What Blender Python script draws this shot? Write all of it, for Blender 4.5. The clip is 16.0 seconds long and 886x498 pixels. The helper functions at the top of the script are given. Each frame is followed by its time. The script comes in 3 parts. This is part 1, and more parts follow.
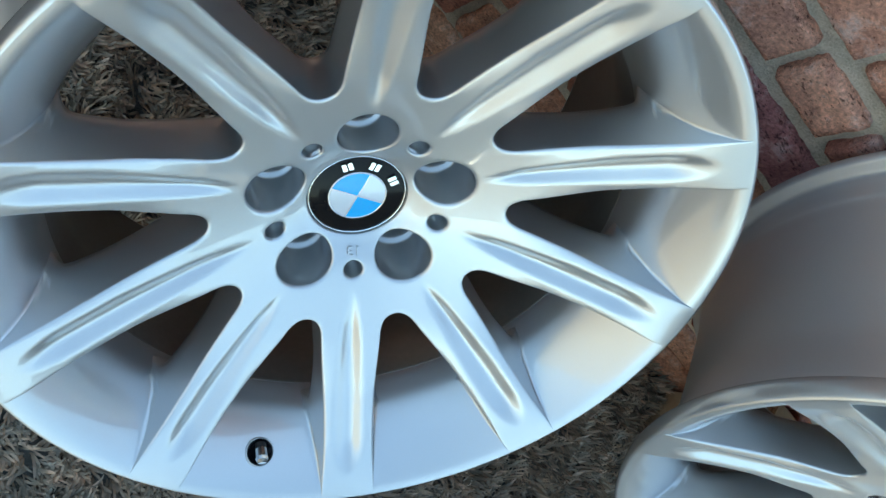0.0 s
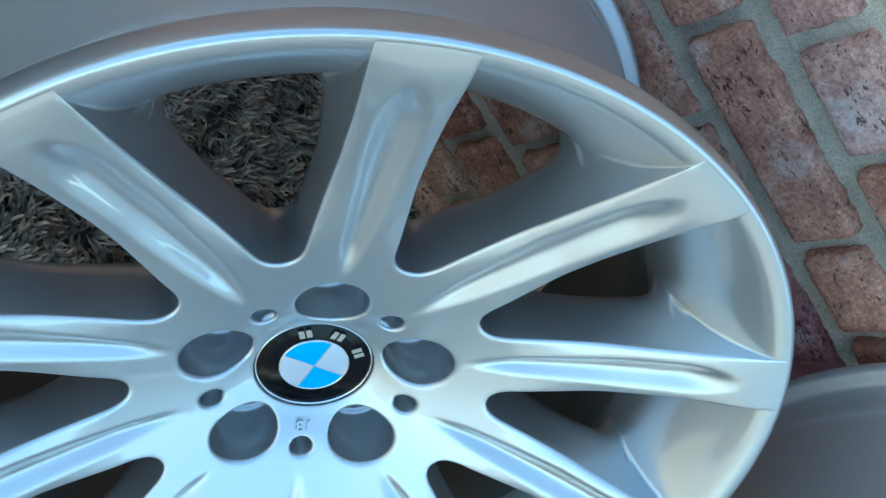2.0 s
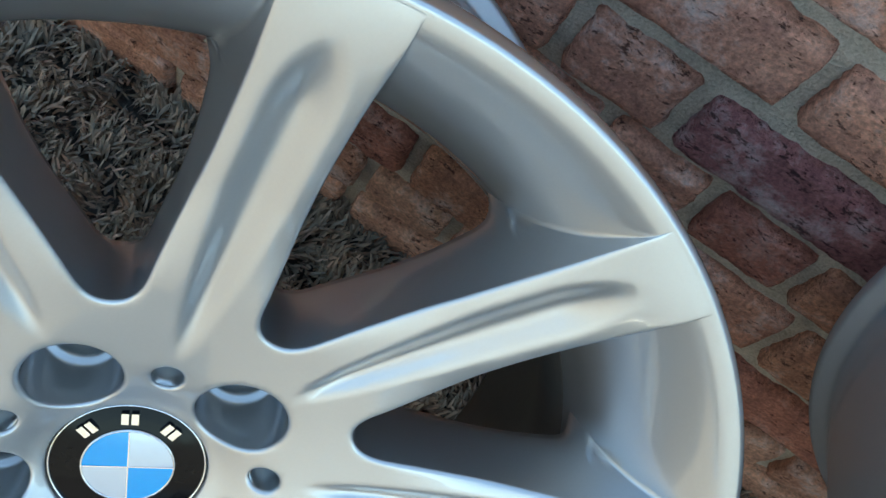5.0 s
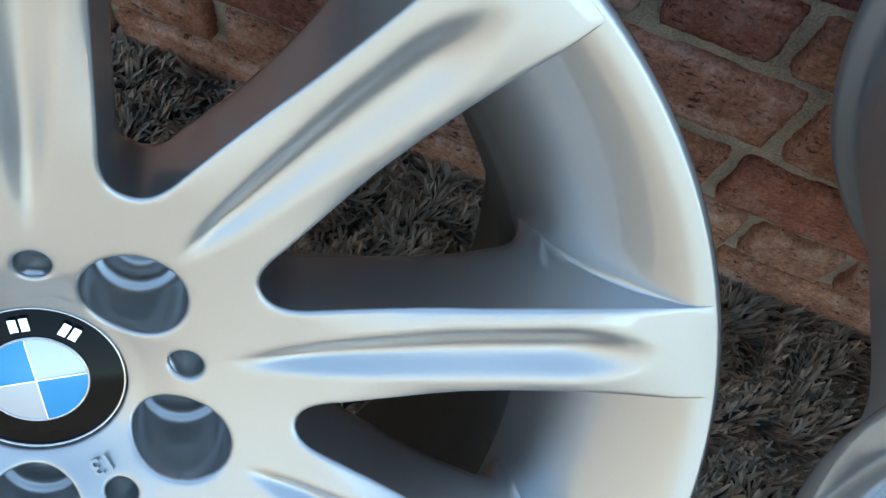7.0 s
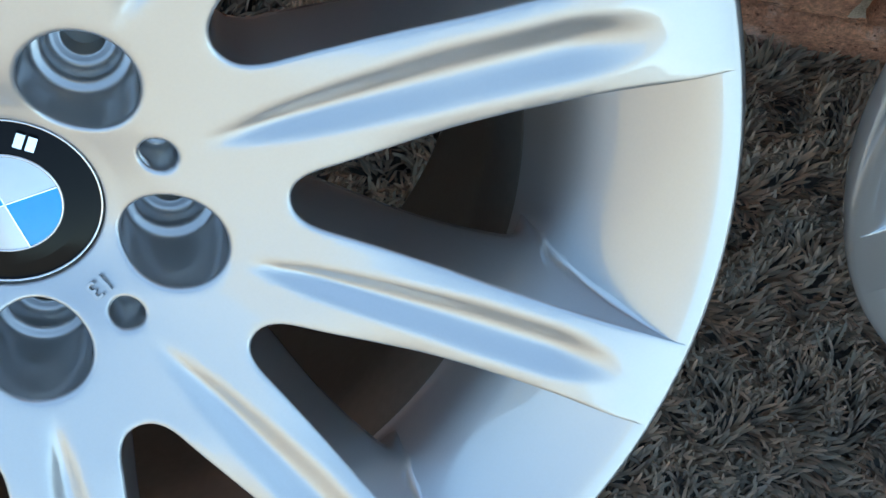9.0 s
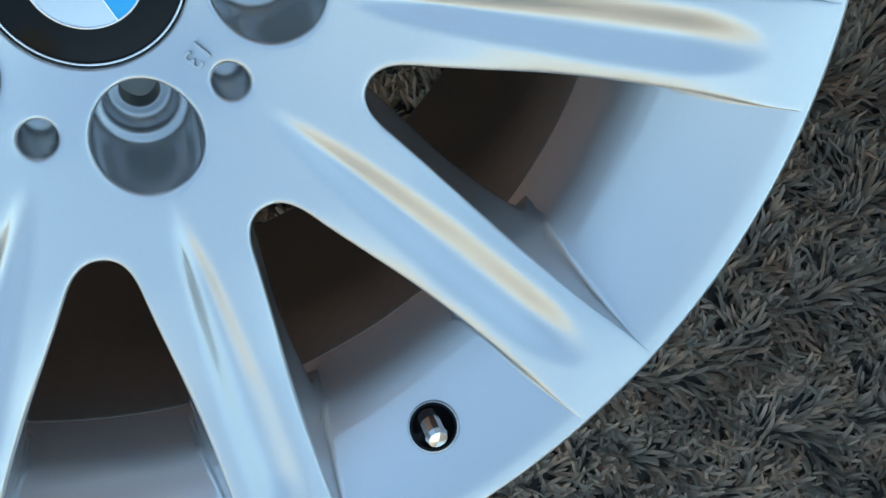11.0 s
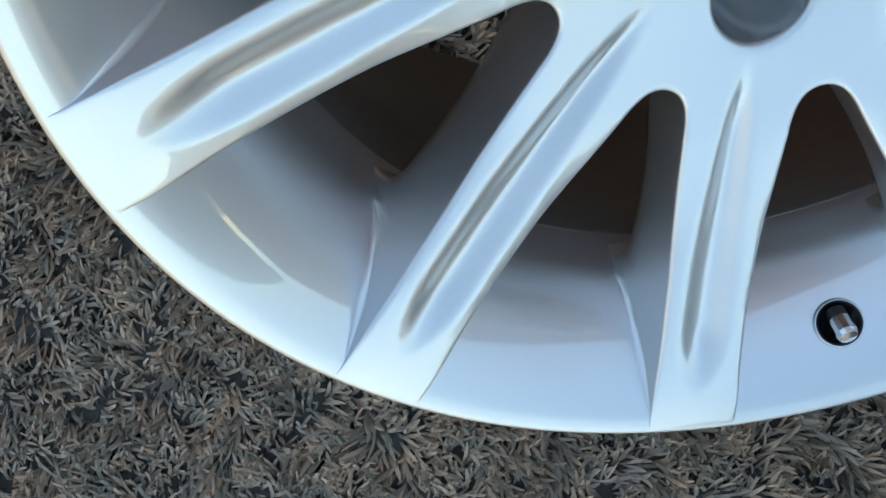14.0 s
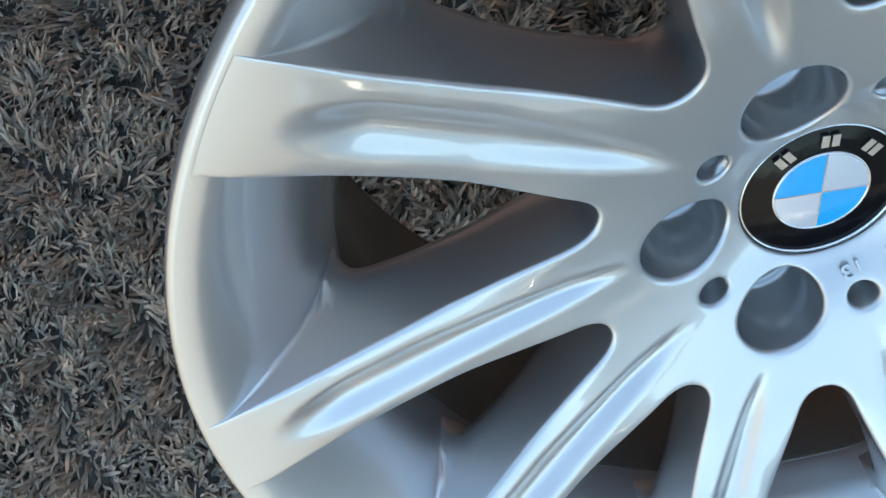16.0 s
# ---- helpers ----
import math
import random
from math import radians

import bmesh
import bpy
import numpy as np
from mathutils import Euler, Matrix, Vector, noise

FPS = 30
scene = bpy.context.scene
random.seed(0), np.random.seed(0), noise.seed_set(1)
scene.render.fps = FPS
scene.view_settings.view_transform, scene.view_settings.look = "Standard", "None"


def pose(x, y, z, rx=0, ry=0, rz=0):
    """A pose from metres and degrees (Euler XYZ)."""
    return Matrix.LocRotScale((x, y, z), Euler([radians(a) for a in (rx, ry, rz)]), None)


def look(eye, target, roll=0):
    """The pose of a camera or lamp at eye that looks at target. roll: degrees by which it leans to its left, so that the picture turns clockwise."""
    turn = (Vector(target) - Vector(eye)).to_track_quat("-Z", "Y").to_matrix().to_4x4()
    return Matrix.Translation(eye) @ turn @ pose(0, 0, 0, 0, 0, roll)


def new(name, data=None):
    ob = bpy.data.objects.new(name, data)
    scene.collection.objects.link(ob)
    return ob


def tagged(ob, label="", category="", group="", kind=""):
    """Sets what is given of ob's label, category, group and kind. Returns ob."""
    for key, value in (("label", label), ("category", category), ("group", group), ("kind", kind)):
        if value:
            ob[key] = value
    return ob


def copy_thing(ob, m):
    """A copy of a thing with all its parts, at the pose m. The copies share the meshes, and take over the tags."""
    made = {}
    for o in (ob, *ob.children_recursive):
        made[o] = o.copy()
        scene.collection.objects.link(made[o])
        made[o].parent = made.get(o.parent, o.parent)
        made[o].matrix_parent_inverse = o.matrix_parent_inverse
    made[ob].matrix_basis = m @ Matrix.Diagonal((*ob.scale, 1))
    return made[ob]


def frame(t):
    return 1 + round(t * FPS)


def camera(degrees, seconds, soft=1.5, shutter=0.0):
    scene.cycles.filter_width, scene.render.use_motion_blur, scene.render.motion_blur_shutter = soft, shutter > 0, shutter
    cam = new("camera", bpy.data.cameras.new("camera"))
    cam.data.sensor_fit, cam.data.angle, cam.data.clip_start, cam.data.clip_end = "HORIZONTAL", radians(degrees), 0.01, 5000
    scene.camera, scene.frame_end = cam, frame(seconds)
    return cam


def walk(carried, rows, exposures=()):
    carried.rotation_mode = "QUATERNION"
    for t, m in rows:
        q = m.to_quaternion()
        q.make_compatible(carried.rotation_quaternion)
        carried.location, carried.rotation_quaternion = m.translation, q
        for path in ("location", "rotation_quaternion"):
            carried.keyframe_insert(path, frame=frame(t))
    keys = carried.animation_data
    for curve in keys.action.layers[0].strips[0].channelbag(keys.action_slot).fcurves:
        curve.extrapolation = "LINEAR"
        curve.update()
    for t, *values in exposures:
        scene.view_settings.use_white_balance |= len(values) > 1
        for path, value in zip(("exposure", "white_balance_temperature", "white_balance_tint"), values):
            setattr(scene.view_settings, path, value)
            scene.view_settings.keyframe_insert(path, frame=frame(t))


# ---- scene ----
cam = camera(49.27, 16.0)
EXPOSURES = [(0.0, 2.12, 7500, -7), (1.5, 2.23, 6300, -14), (2.3, 2.12, 6080, -16), (3.2, 2.01, 6300, -14), (5.5, 2.08, 7250, -5), (6.5, 2.16, 7200, -5), (7.0, 2.01, 7150, -3), (7.5, 1.93, 7050, -3), (8.5, 2.0, 7050, -3), (11.0, 1.95, 7450, -6), (11.5, 1.91, 7650, -5), (12.0, 2.08, 8100, -3), (12.5, 2.08, 8150, -3), (13.0, 1.88, 8000, -2), (13.5, 2.04, 8150, -1), (14.5, 2.06, 7900, -1), (16.0, 2.18, 7550, -1)]
PATH = [
    (0, pose(-0.3137, -0.0557, 0.9134, 4.56, -33.28, -4.44)),
    (0.5, pose(-0.3335, -0.0164, 0.9088, 2.30, -35.34, 2.02)),
    (1, pose(-0.3389, 0.0046, 0.8907, 1.33, -36.31, 5.11)),
    (1.5, pose(-0.3076, 0.0155, 0.8589, 2.95, -36.14, 4.68)),
    (2, pose(-0.2564, 0.0124, 0.8404, 5.22, -34.59, 2.78)),
    (2.5, pose(-0.2128, 0.0013, 0.8290, 8.46, -33.23, -0.03)),
    (3, pose(-0.1718, -0.0045, 0.8218, 11.06, -31.14, -3.05)),
    (5.5, pose(0.0241, -0.0678, 0.7788, 21.24, -13.71, -18.33)),
    (6, pose(0.0461, -0.0845, 0.7636, 21.23, -11.32, -20.97)),
    (6.5, pose(0.0585, -0.0993, 0.7458, 20.75, -9.51, -23.39)),
    (7, pose(0.0652, -0.1114, 0.7297, 19.79, -7.71, -25.99)),
    (7.5, pose(0.0727, -0.1251, 0.7183, 18.59, -6.10, -28.70)),
    (8, pose(0.0735, -0.1382, 0.7015, 17.11, -4.31, -31.40)),
    (8.5, pose(0.0708, -0.1480, 0.6891, 15.46, -3.34, -33.22)),
    (11, pose(-0.0059, -0.1948, 0.6296, 10.45, 3.08, -44.72)),
    (11.5, pose(-0.0247, -0.1919, 0.6243, 8.24, 3.15, -44.50)),
    (12, pose(-0.0542, -0.1804, 0.6189, 3.94, 1.10, -40.58)),
    (12.5, pose(-0.0814, -0.1611, 0.6221, 2.58, 0.31, -37.83)),
    (13, pose(-0.1189, -0.1335, 0.6258, 1.37, 0.06, -34.16)),
    (13.5, pose(-0.1514, -0.1049, 0.6366, 1.14, 0.27, -30.78)),
    (14, pose(-0.1742, -0.0742, 0.6518, 1.87, 0.50, -27.96)),
    (14.5, pose(-0.1841, -0.0402, 0.6705, 2.54, 0.61, -26.34)),
    (15, pose(-0.1882, -0.0149, 0.6898, 3.60, 0.46, -25.00)),
    (15.5, pose(-0.1795, -0.0010, 0.7088, 4.61, 0.25, -24.29)),
    (16, pose(-0.1664, 0.0134, 0.7281, 5.86, -0.04, -23.91)),
]
walk(cam, PATH, EXPOSURES)

# ---- light ----
world = bpy.data.worlds.new("world")
scene.world = world
world.use_nodes = True
wn = world.node_tree.nodes
sky = wn.new("ShaderNodeTexSky")
sky.sky_type, sky.sun_disc = "NISHITA", False
sky.sun_elevation, sky.sun_rotation = radians(50), radians(46)
world.node_tree.links.new(sky.outputs[0], wn["Background"].inputs[0])
sky.ozone_density, sky.dust_density = 0.3, 0.1
wn["Background"].inputs[1].default_value = 0.15
sun = new("sun", bpy.data.lights.new("sun", "SUN"))
sun.data.energy, sun.data.angle, sun.data.color = 3.0, radians(0.5), (1.0, 0.90, 0.76)
sun.matrix_world = look((0, 0, 0), (-0.463, -0.443, -0.766))


# ---- materials ----
def material(name, colour, rough=0.5, metal=0.0, coat=0.0, bump=0.0, scale=200.0, vary=0.12, vary_scale=6.0, per_object=0.0, per_island=0.0):
    m = bpy.data.materials.new(name)
    m.use_nodes = True
    n, l = m.node_tree.nodes, m.node_tree.links
    b = n["Principled BSDF"]
    b.inputs["Metallic"].default_value, b.inputs["Roughness"].default_value = metal, rough
    b.inputs["Coat Weight"].default_value, b.inputs["Coat Roughness"].default_value = coat, 0.04
    tc = n.new("ShaderNodeTexCoord")
    big, fine = n.new("ShaderNodeTexNoise"), n.new("ShaderNodeTexNoise")
    big.inputs["Scale"].default_value, fine.inputs["Scale"].default_value = vary_scale, scale
    big.inputs["Detail"].default_value, fine.inputs["Detail"].default_value = 4, 3
    l.new(tc.outputs["Object"], big.inputs[0])
    l.new(tc.outputs["Object"], fine.inputs[0])
    mix = n.new("ShaderNodeMath")
    mix.operation = "ADD"
    l.new(big.outputs["Fac"], mix.inputs[0])
    l.new(fine.outputs["Fac"], mix.inputs[1])
    last = mix.outputs[0]
    if per_object or per_island:
        src = n.new("ShaderNodeObjectInfo").outputs["Random"] if per_object else n.new("ShaderNodeNewGeometry").outputs["Random Per Island"]
        k = n.new("ShaderNodeMath")
        k.operation, k.inputs[1].default_value = "MULTIPLY_ADD", 2 * (per_object or per_island) / max(vary, 1e-3)
        l.new(src, k.inputs[0])
        l.new(last, k.inputs[2])
        last = k.outputs[0]
    hi = 2.0 + (2 * (per_object or per_island) / max(vary, 1e-3))
    mr = n.new("ShaderNodeMapRange")
    mr.inputs["From Min"].default_value, mr.inputs["From Max"].default_value = 0.5, hi - 0.5
    mr.inputs["To Min"].default_value = 1 - vary - (per_object or per_island)
    mr.inputs["To Max"].default_value = 1 + vary + (per_object or per_island)
    l.new(last, mr.inputs["Value"])
    vm = n.new("ShaderNodeVectorMath")
    vm.operation = "SCALE"
    vm.inputs[0].default_value = colour
    l.new(mr.outputs[0], vm.inputs["Scale"])
    l.new(vm.outputs[0], b.inputs["Base Color"])
    if bump:
        bp = n.new("ShaderNodeBump")
        bp.inputs["Strength"].default_value, bp.inputs["Distance"].default_value = bump, 0.002
        l.new(fine.outputs["Fac"], bp.inputs["Height"])
        l.new(bp.outputs[0], b.inputs["Normal"])
    return m


def silver_paint(name, colour, rough):
    """Metallic silver paint: fine flake under clear lacquer."""
    m = material(name, colour, rough, 0.94, 1.0, 0.0, 900, 0.03, 9)
    m.node_tree.nodes["Principled BSDF"].inputs["Coat IOR"].default_value = 1.75
    m.node_tree.nodes["Principled BSDF"].inputs["Coat Roughness"].default_value = 0.035
    return m


M_SILVER = silver_paint("silver_paint", (0.51, 0.52, 0.53), 0.41)
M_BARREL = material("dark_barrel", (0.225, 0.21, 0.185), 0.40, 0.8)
M_OUTER = material("satin_silver", (0.60, 0.60, 0.60), 0.42, 0.75, 0.25, vary=0.04, vary_scale=5, scale=900)
M_BLACK = material("gloss_black", (0.004, 0.004, 0.005), 0.08)
M_BLACK.node_tree.nodes["Principled BSDF"].inputs["Specular IOR Level"].default_value = 0.12
M_CHROME = material("chrome", (0.75, 0.76, 0.78), 0.1, 1.0)
M_BLUE = material("enamel_blue", (0.001, 0.36, 0.74), 0.12, 0, 0.1, vary=0.03)
M_WHITE = material("enamel_silver", (0.52, 0.57, 0.63), 0.2, 0.3, 1.0, vary=0.03)
M_RUBBER = material("rubber", (0.012, 0.012, 0.013), 0.5)
# beige of the unseen ground, picked for the warm light it throws back
M_BOUNCE_PAVING = material("paving", (0.26, 0.222, 0.188), 0.9, bump=0.6, scale=40, vary=0.15, vary_scale=1.5)
M_RUGBASE = material("rug_backing", (0.10, 0.095, 0.085), 0.95, bump=0.5, scale=300)
M_WOOD = material("rough_timber", (0.30, 0.20, 0.12), 0.8, bump=0.4, scale=120, vary=0.25, vary_scale=12)
M_RENDER = material("pale_render", (0.37, 0.35, 0.32), 0.9, bump=0.6, scale=60, vary=0.12, vary_scale=0.8)
M_MORTAR = material("mortar", (0.52, 0.435, 0.335), 0.95, bump=1.0, scale=520, vary=0.5, vary_scale=40)


def brick_material(name, tones, lime_most=0.6, per_island=False):
    """Old brick: mottled body between the given tones, pits in streaks, lime smears and grit."""
    m = bpy.data.materials.new(name)
    m.use_nodes = True
    n, l = m.node_tree.nodes, m.node_tree.links
    b = n["Principled BSDF"]
    b.inputs["Roughness"].default_value = 0.85
    tc, oi = n.new("ShaderNodeTexCoord"), n.new("ShaderNodeObjectInfo")
    off = n.new("ShaderNodeVectorMath")
    off.operation = "MULTIPLY_ADD"
    off.inputs[1].default_value = (7.3, 3.1, 5.7)
    rand = n.new("ShaderNodeNewGeometry").outputs["Random Per Island"] if per_island else oi.outputs["Random"]
    l.new(rand, off.inputs[0])
    l.new(tc.outputs["Object"], off.inputs[2])
    long_way = n.new("ShaderNodeVectorMath")
    long_way.operation = "MULTIPLY"
    long_way.inputs[1].default_value = (0.45, 1.0, 1.0)
    l.new(off.outputs[0], long_way.inputs[0])

    def tex(scale, detail, rough, src):
        t = n.new("ShaderNodeTexNoise")
        t.inputs["Scale"].default_value, t.inputs["Detail"].default_value, t.inputs["Roughness"].default_value = scale, detail, rough
        l.new(src.outputs[0], t.inputs[0])
        return t.outputs["Fac"]

    def ramp(src, p0, c0, p1, c1):
        r = n.new("ShaderNodeValToRGB")
        e = r.color_ramp.elements
        e[0].position, e[0].color, e[1].position, e[1].color = p0, c0, p1, c1
        l.new(src, r.inputs[0])
        return r.outputs[0]

    def blend(kind, fac, a, c):
        x = n.new("ShaderNodeMix")
        x.data_type, x.blend_type = "RGBA", kind
        for socket, v in ((x.inputs[0], fac), (x.inputs[6], a), (x.inputs[7], c)):
            if isinstance(v, (float, tuple)):
                socket.default_value = v
            else:
                l.new(v, socket)
        return x.outputs[2]

    body = ramp(rand, 0.0, tones[0] + (1,), 1.0, tones[1] + (1,))
    mottle, grit = tex(34, 7, 0.65, off), tex(300, 6, 0.7, off)
    body = blend("MULTIPLY", 1.0, body, ramp(mottle, 0.34, (0.66, 0.58, 0.58, 1), 0.62, (1.12, 1.1, 1.05, 1)))
    body = blend("MULTIPLY", 1.0, body, ramp(grit, 0.34, (0.58, 0.56, 0.56, 1), 0.66, (1.4, 1.4, 1.4, 1)))
    smear = ramp(tex(17, 10, 0.74, off), 0.51, (0, 0, 0, 1), 0.68, (lime_most, lime_most, lime_most, 1))
    body = blend("MIX", smear, body, (0.70, 0.63, 0.60, 1))
    streak, where = tex(330, 4, 0.65, long_way), tex(40, 4, 0.6, off)
    add = n.new("ShaderNodeMath")
    add.operation = "MULTIPLY_ADD"
    add.inputs[1].default_value = 0.6
    l.new(where, add.inputs[0])
    l.new(streak, add.inputs[2])
    pit = ramp(add.outputs[0], 0.93, (1, 1, 1, 1), 0.985, (0.28, 0.22, 0.21, 1))
    l.new(blend("MULTIPLY", 1.0, body, pit), b.inputs["Base Color"])
    low = n.new("ShaderNodeMath")
    low.operation = "MULTIPLY_ADD"
    low.inputs[1].default_value = 0.5
    l.new(grit, low.inputs[0])
    l.new(pit, low.inputs[2])
    sum_all = n.new("ShaderNodeMath")
    l.new(low.outputs[0], sum_all.inputs[0])
    l.new(mottle, sum_all.inputs[1])
    bp = n.new("ShaderNodeBump")
    bp.inputs["Strength"].default_value, bp.inputs["Distance"].default_value = 1.0, 0.0045
    l.new(sum_all.outputs[0], bp.inputs["Height"])
    l.new(bp.outputs[0], b.inputs["Normal"])
    return m


M_ORANGE = brick_material("orange_brick", ((0.56, 0.255, 0.15), (0.66, 0.36, 0.235)))
M_RED = brick_material("red_brick", ((0.421, 0.158, 0.112), (0.585, 0.245, 0.161)), 0.35)
M_BROWN = brick_material("brown_brick", ((0.526, 0.245, 0.166), (0.690, 0.343, 0.230)), 0.7)
M_PURPLE = brick_material("purple_brick", ((0.351, 0.142, 0.139), (0.468, 0.191, 0.177)), 0.65)
M_PINK = brick_material("pale_brick", ((0.725, 0.392, 0.310), (0.800, 0.501, 0.417)), 0.9)
M_BRICKS = brick_material("old_brick", ((0.32, 0.14, 0.12), (0.60, 0.31, 0.21)), 0.6, True)


def pile_material():
    """Yarns of mixed grey, greenish and brownish tones."""
    m = bpy.data.materials.new("rug_pile")
    m.use_nodes = True
    n, l = m.node_tree.nodes, m.node_tree.links
    b = n["Principled BSDF"]
    b.inputs["Roughness"].default_value = 0.85
    b.inputs["Sheen Weight"].default_value = 0.15
    ramp = n.new("ShaderNodeValToRGB")
    e = ramp.color_ramp.elements
    e[0].color, e[1].color = (0.20, 0.157, 0.115, 1), (0.43, 0.318, 0.226, 1)
    for p, c in ((0.3, (0.243, 0.195, 0.142, 1)), (0.55, (0.29, 0.235, 0.172, 1)), (0.8, (0.375, 0.275, 0.198, 1))):
        e.new(p).color = c
    l.new(n.new("ShaderNodeNewGeometry").outputs["Random Per Island"], ramp.inputs[0])
    tc, big = n.new("ShaderNodeTexCoord"), n.new("ShaderNodeTexNoise")
    big.inputs["Scale"].default_value, big.inputs["Detail"].default_value = 34, 6
    l.new(tc.outputs["Object"], big.inputs[0])
    mr = n.new("ShaderNodeMapRange")
    mr.inputs["From Min"].default_value, mr.inputs["From Max"].default_value = 0.3, 0.7
    mr.inputs["To Min"].default_value, mr.inputs["To Max"].default_value = 0.74, 1.6
    l.new(big.outputs["Fac"], mr.inputs["Value"])
    vm = n.new("ShaderNodeVectorMath")
    vm.operation = "SCALE"
    l.new(ramp.outputs[0], vm.inputs[0])
    l.new(mr.outputs[0], vm.inputs["Scale"])
    # tufts run from a cool grey to a warm one
    hue = n.new("ShaderNodeTexNoise")
    hue.inputs["Scale"].default_value, hue.inputs["Detail"].default_value = 55, 2
    l.new(tc.outputs["Object"], hue.inputs[0])
    tone = n.new("ShaderNodeValToRGB")
    tone.color_ramp.elements[0].position, tone.color_ramp.elements[1].position = 0.36, 0.66
    tone.color_ramp.elements[0].color, tone.color_ramp.elements[1].color = (0.80, 0.86, 0.92, 1), (1.12, 0.99, 0.92, 1)
    l.new(hue.outputs["Fac"], tone.inputs[0])
    tint = n.new("ShaderNodeVectorMath")
    tint.operation = "MULTIPLY"
    l.new(vm.outputs[0], tint.inputs[0])
    l.new(tone.outputs[0], tint.inputs[1])
    l.new(tint.outputs[0], b.inputs["Base Color"])
    return m


M_PILE = pile_material()


# ---- building helpers ----
def mesh_of(name, verts, faces, mat, smooth=True):
    me = bpy.data.meshes.new(name)
    me.from_pydata([tuple(v) for v in verts], [], faces)
    me.materials.append(mat)
    if smooth:
        me.polygons.foreach_set("use_smooth", [True] * len(me.polygons))
    me.update()
    return me


def part(name, data, parent, label="", m=None):
    ob = new(name, data)
    ob.parent = parent
    if m is not None:
        ob.matrix_local = m
    if label:
        tagged(ob, label)
    return ob


def lathe(name, profile, mat, steps=160, close=False, smooth=True):
    """Turn a profile of (r, z) round the z axis."""
    verts, faces = [], []
    n = len(profile)
    for i in range(steps):
        a = 2 * math.pi * i / steps
        verts += [(r * math.cos(a), r * math.sin(a), z) for r, z in profile]
    for i in range(steps):
        j = (i + 1) % steps
        for k in range(n if close else n - 1):
            k2 = (k + 1) % n
            faces.append((i * n + k, j * n + k, j * n + k2, i * n + k2))
    return mesh_of(name, verts, faces, mat, smooth)


def rounded(points, cuts=6):
    """A smooth line (Catmull-Rom) through points of (r, z)."""
    out = []
    p = [points[0]] + list(points) + [points[-1]]
    for i in range(1, len(p) - 2):
        a, b, c, d = (np.array(q) for q in p[i - 1:i + 3])
        for k in range(cuts):
            t = k / cuts
            out.append(tuple(0.5 * (2 * b + (c - a) * t + (2 * a - 5 * b + 4 * c - d) * t * t + (3 * b - a - 3 * c + d) * t ** 3)))
    out.append(tuple(points[-1]))
    return out


def ease(x, a, b):
    t = np.clip((x - a) / (b - a), 0, 1)
    return t * t * (3 - 2 * t)


# ---- the alloy wheel: centre of the bolt circle at the origin, face towards +z ----
R_OUT, R_END, N_SP = 0.2535, 0.2495, 10
TOP_R = np.array([0.0, 0.034, 0.042, 0.052, 0.06, 0.08, 0.10, 0.13, 0.16, 0.19, 0.215, 0.232, 0.240, 0.2455, 0.2495])
TOP_Z = np.array([-0.0135, -0.0116, -0.0078, -0.0026, 0.0005, 0.0062, 0.012, 0.0213, 0.0314, 0.0426, 0.0520, 0.0583, 0.0611, 0.0628, 0.06385])
FRONT = [(0.2003, -0.0150), (0.2010, -0.0110), (0.2030, -0.0030), (0.2060, 0.0085), (0.2110, 0.0205), (0.2170, 0.0310), (0.2225, 0.0388), (0.2290, 0.0468), (0.2350, 0.0533),
         (0.2395, 0.0577), (0.2425, 0.0602), (0.2448, 0.0617), (0.2472, 0.0628), (0.2497, 0.0637), (0.2515, 0.0641), (0.2530, 0.0634), (0.2539, 0.0612), (0.2544, 0.0575), (0.2545, 0.0530), (0.2542, 0.0490), (0.2530, 0.0455), (0.2500, 0.0435)]
HALF = 0.0194          # half the width of a spoke
FIL = 0.0019           # rounding of its edges


def top_height(x, y):
    """Height of the face before its edges are rounded: a dish with a flute down every spoke."""
    r = np.hypot(x, y)
    z = np.interp(r, TOP_R, TOP_Z)
    soft = np.minimum(0.006, np.maximum(0, 0.2495 - r))
    z = (np.interp(r - soft, TOP_R, TOP_Z) + 2 * z + np.interp(r + soft, TOP_R, TOP_Z)) / 4
    a = np.degrees(np.arctan2(y, x)) - 90
    a = (a + 18) % 36 - 18
    across = r * np.sin(np.radians(a))
    small = np.round((np.degrees(np.arctan2(y, x)) - 90) / 36).astype(int) % 2
    start = np.where(small == 1, 0.0705, 0.0830)
    grow = ease(r, start, 0.19)
    half = 0.0012 + 0.0128 * np.minimum(1, np.maximum(0, (r - start) / 0.092)) ** 0.75
    end = np.clip((r - 0.196) / 0.037, 0, 1)
    half = np.maximum(0.0015, half * np.sqrt(1 - 0.96 * end * end))
    fade = 1 - ease(end, 0.15, 1.0)
    depth = (0.0042 * ease(r, start, 0.116) + 0.0016 * grow) * fade
    u = np.clip(np.abs(across) / half, 0, 1)
    v_shape = 1 - u
    bowl = 0.5 + 0.5 * np.cos(np.pi * u)
    sharp = 1 - ease(r, 0.10, 0.20)
    z = z - 0.0026 * np.minimum(1, (across / HALF) ** 2) * ease(r, 0.11, 0.165) * (1 - ease(r, 0.18, 0.2495))
    return z - depth * (0.45 * sharp * v_shape + (1 - 0.45 * sharp) * bowl)


def bottom_height(r):
    return np.interp(r, [0.03, 0.075, 0.10, 0.11, 0.17, 0.188, 0.1925, 0.1955, 0.1980, 0.2000, 0.2015, 0.2035], [-0.058, -0.046, -0.0315, -0.027, -0.003, 0.0030, 0.0035, 0.0025, -0.0010, -0.0065, -0.013, -0.004])


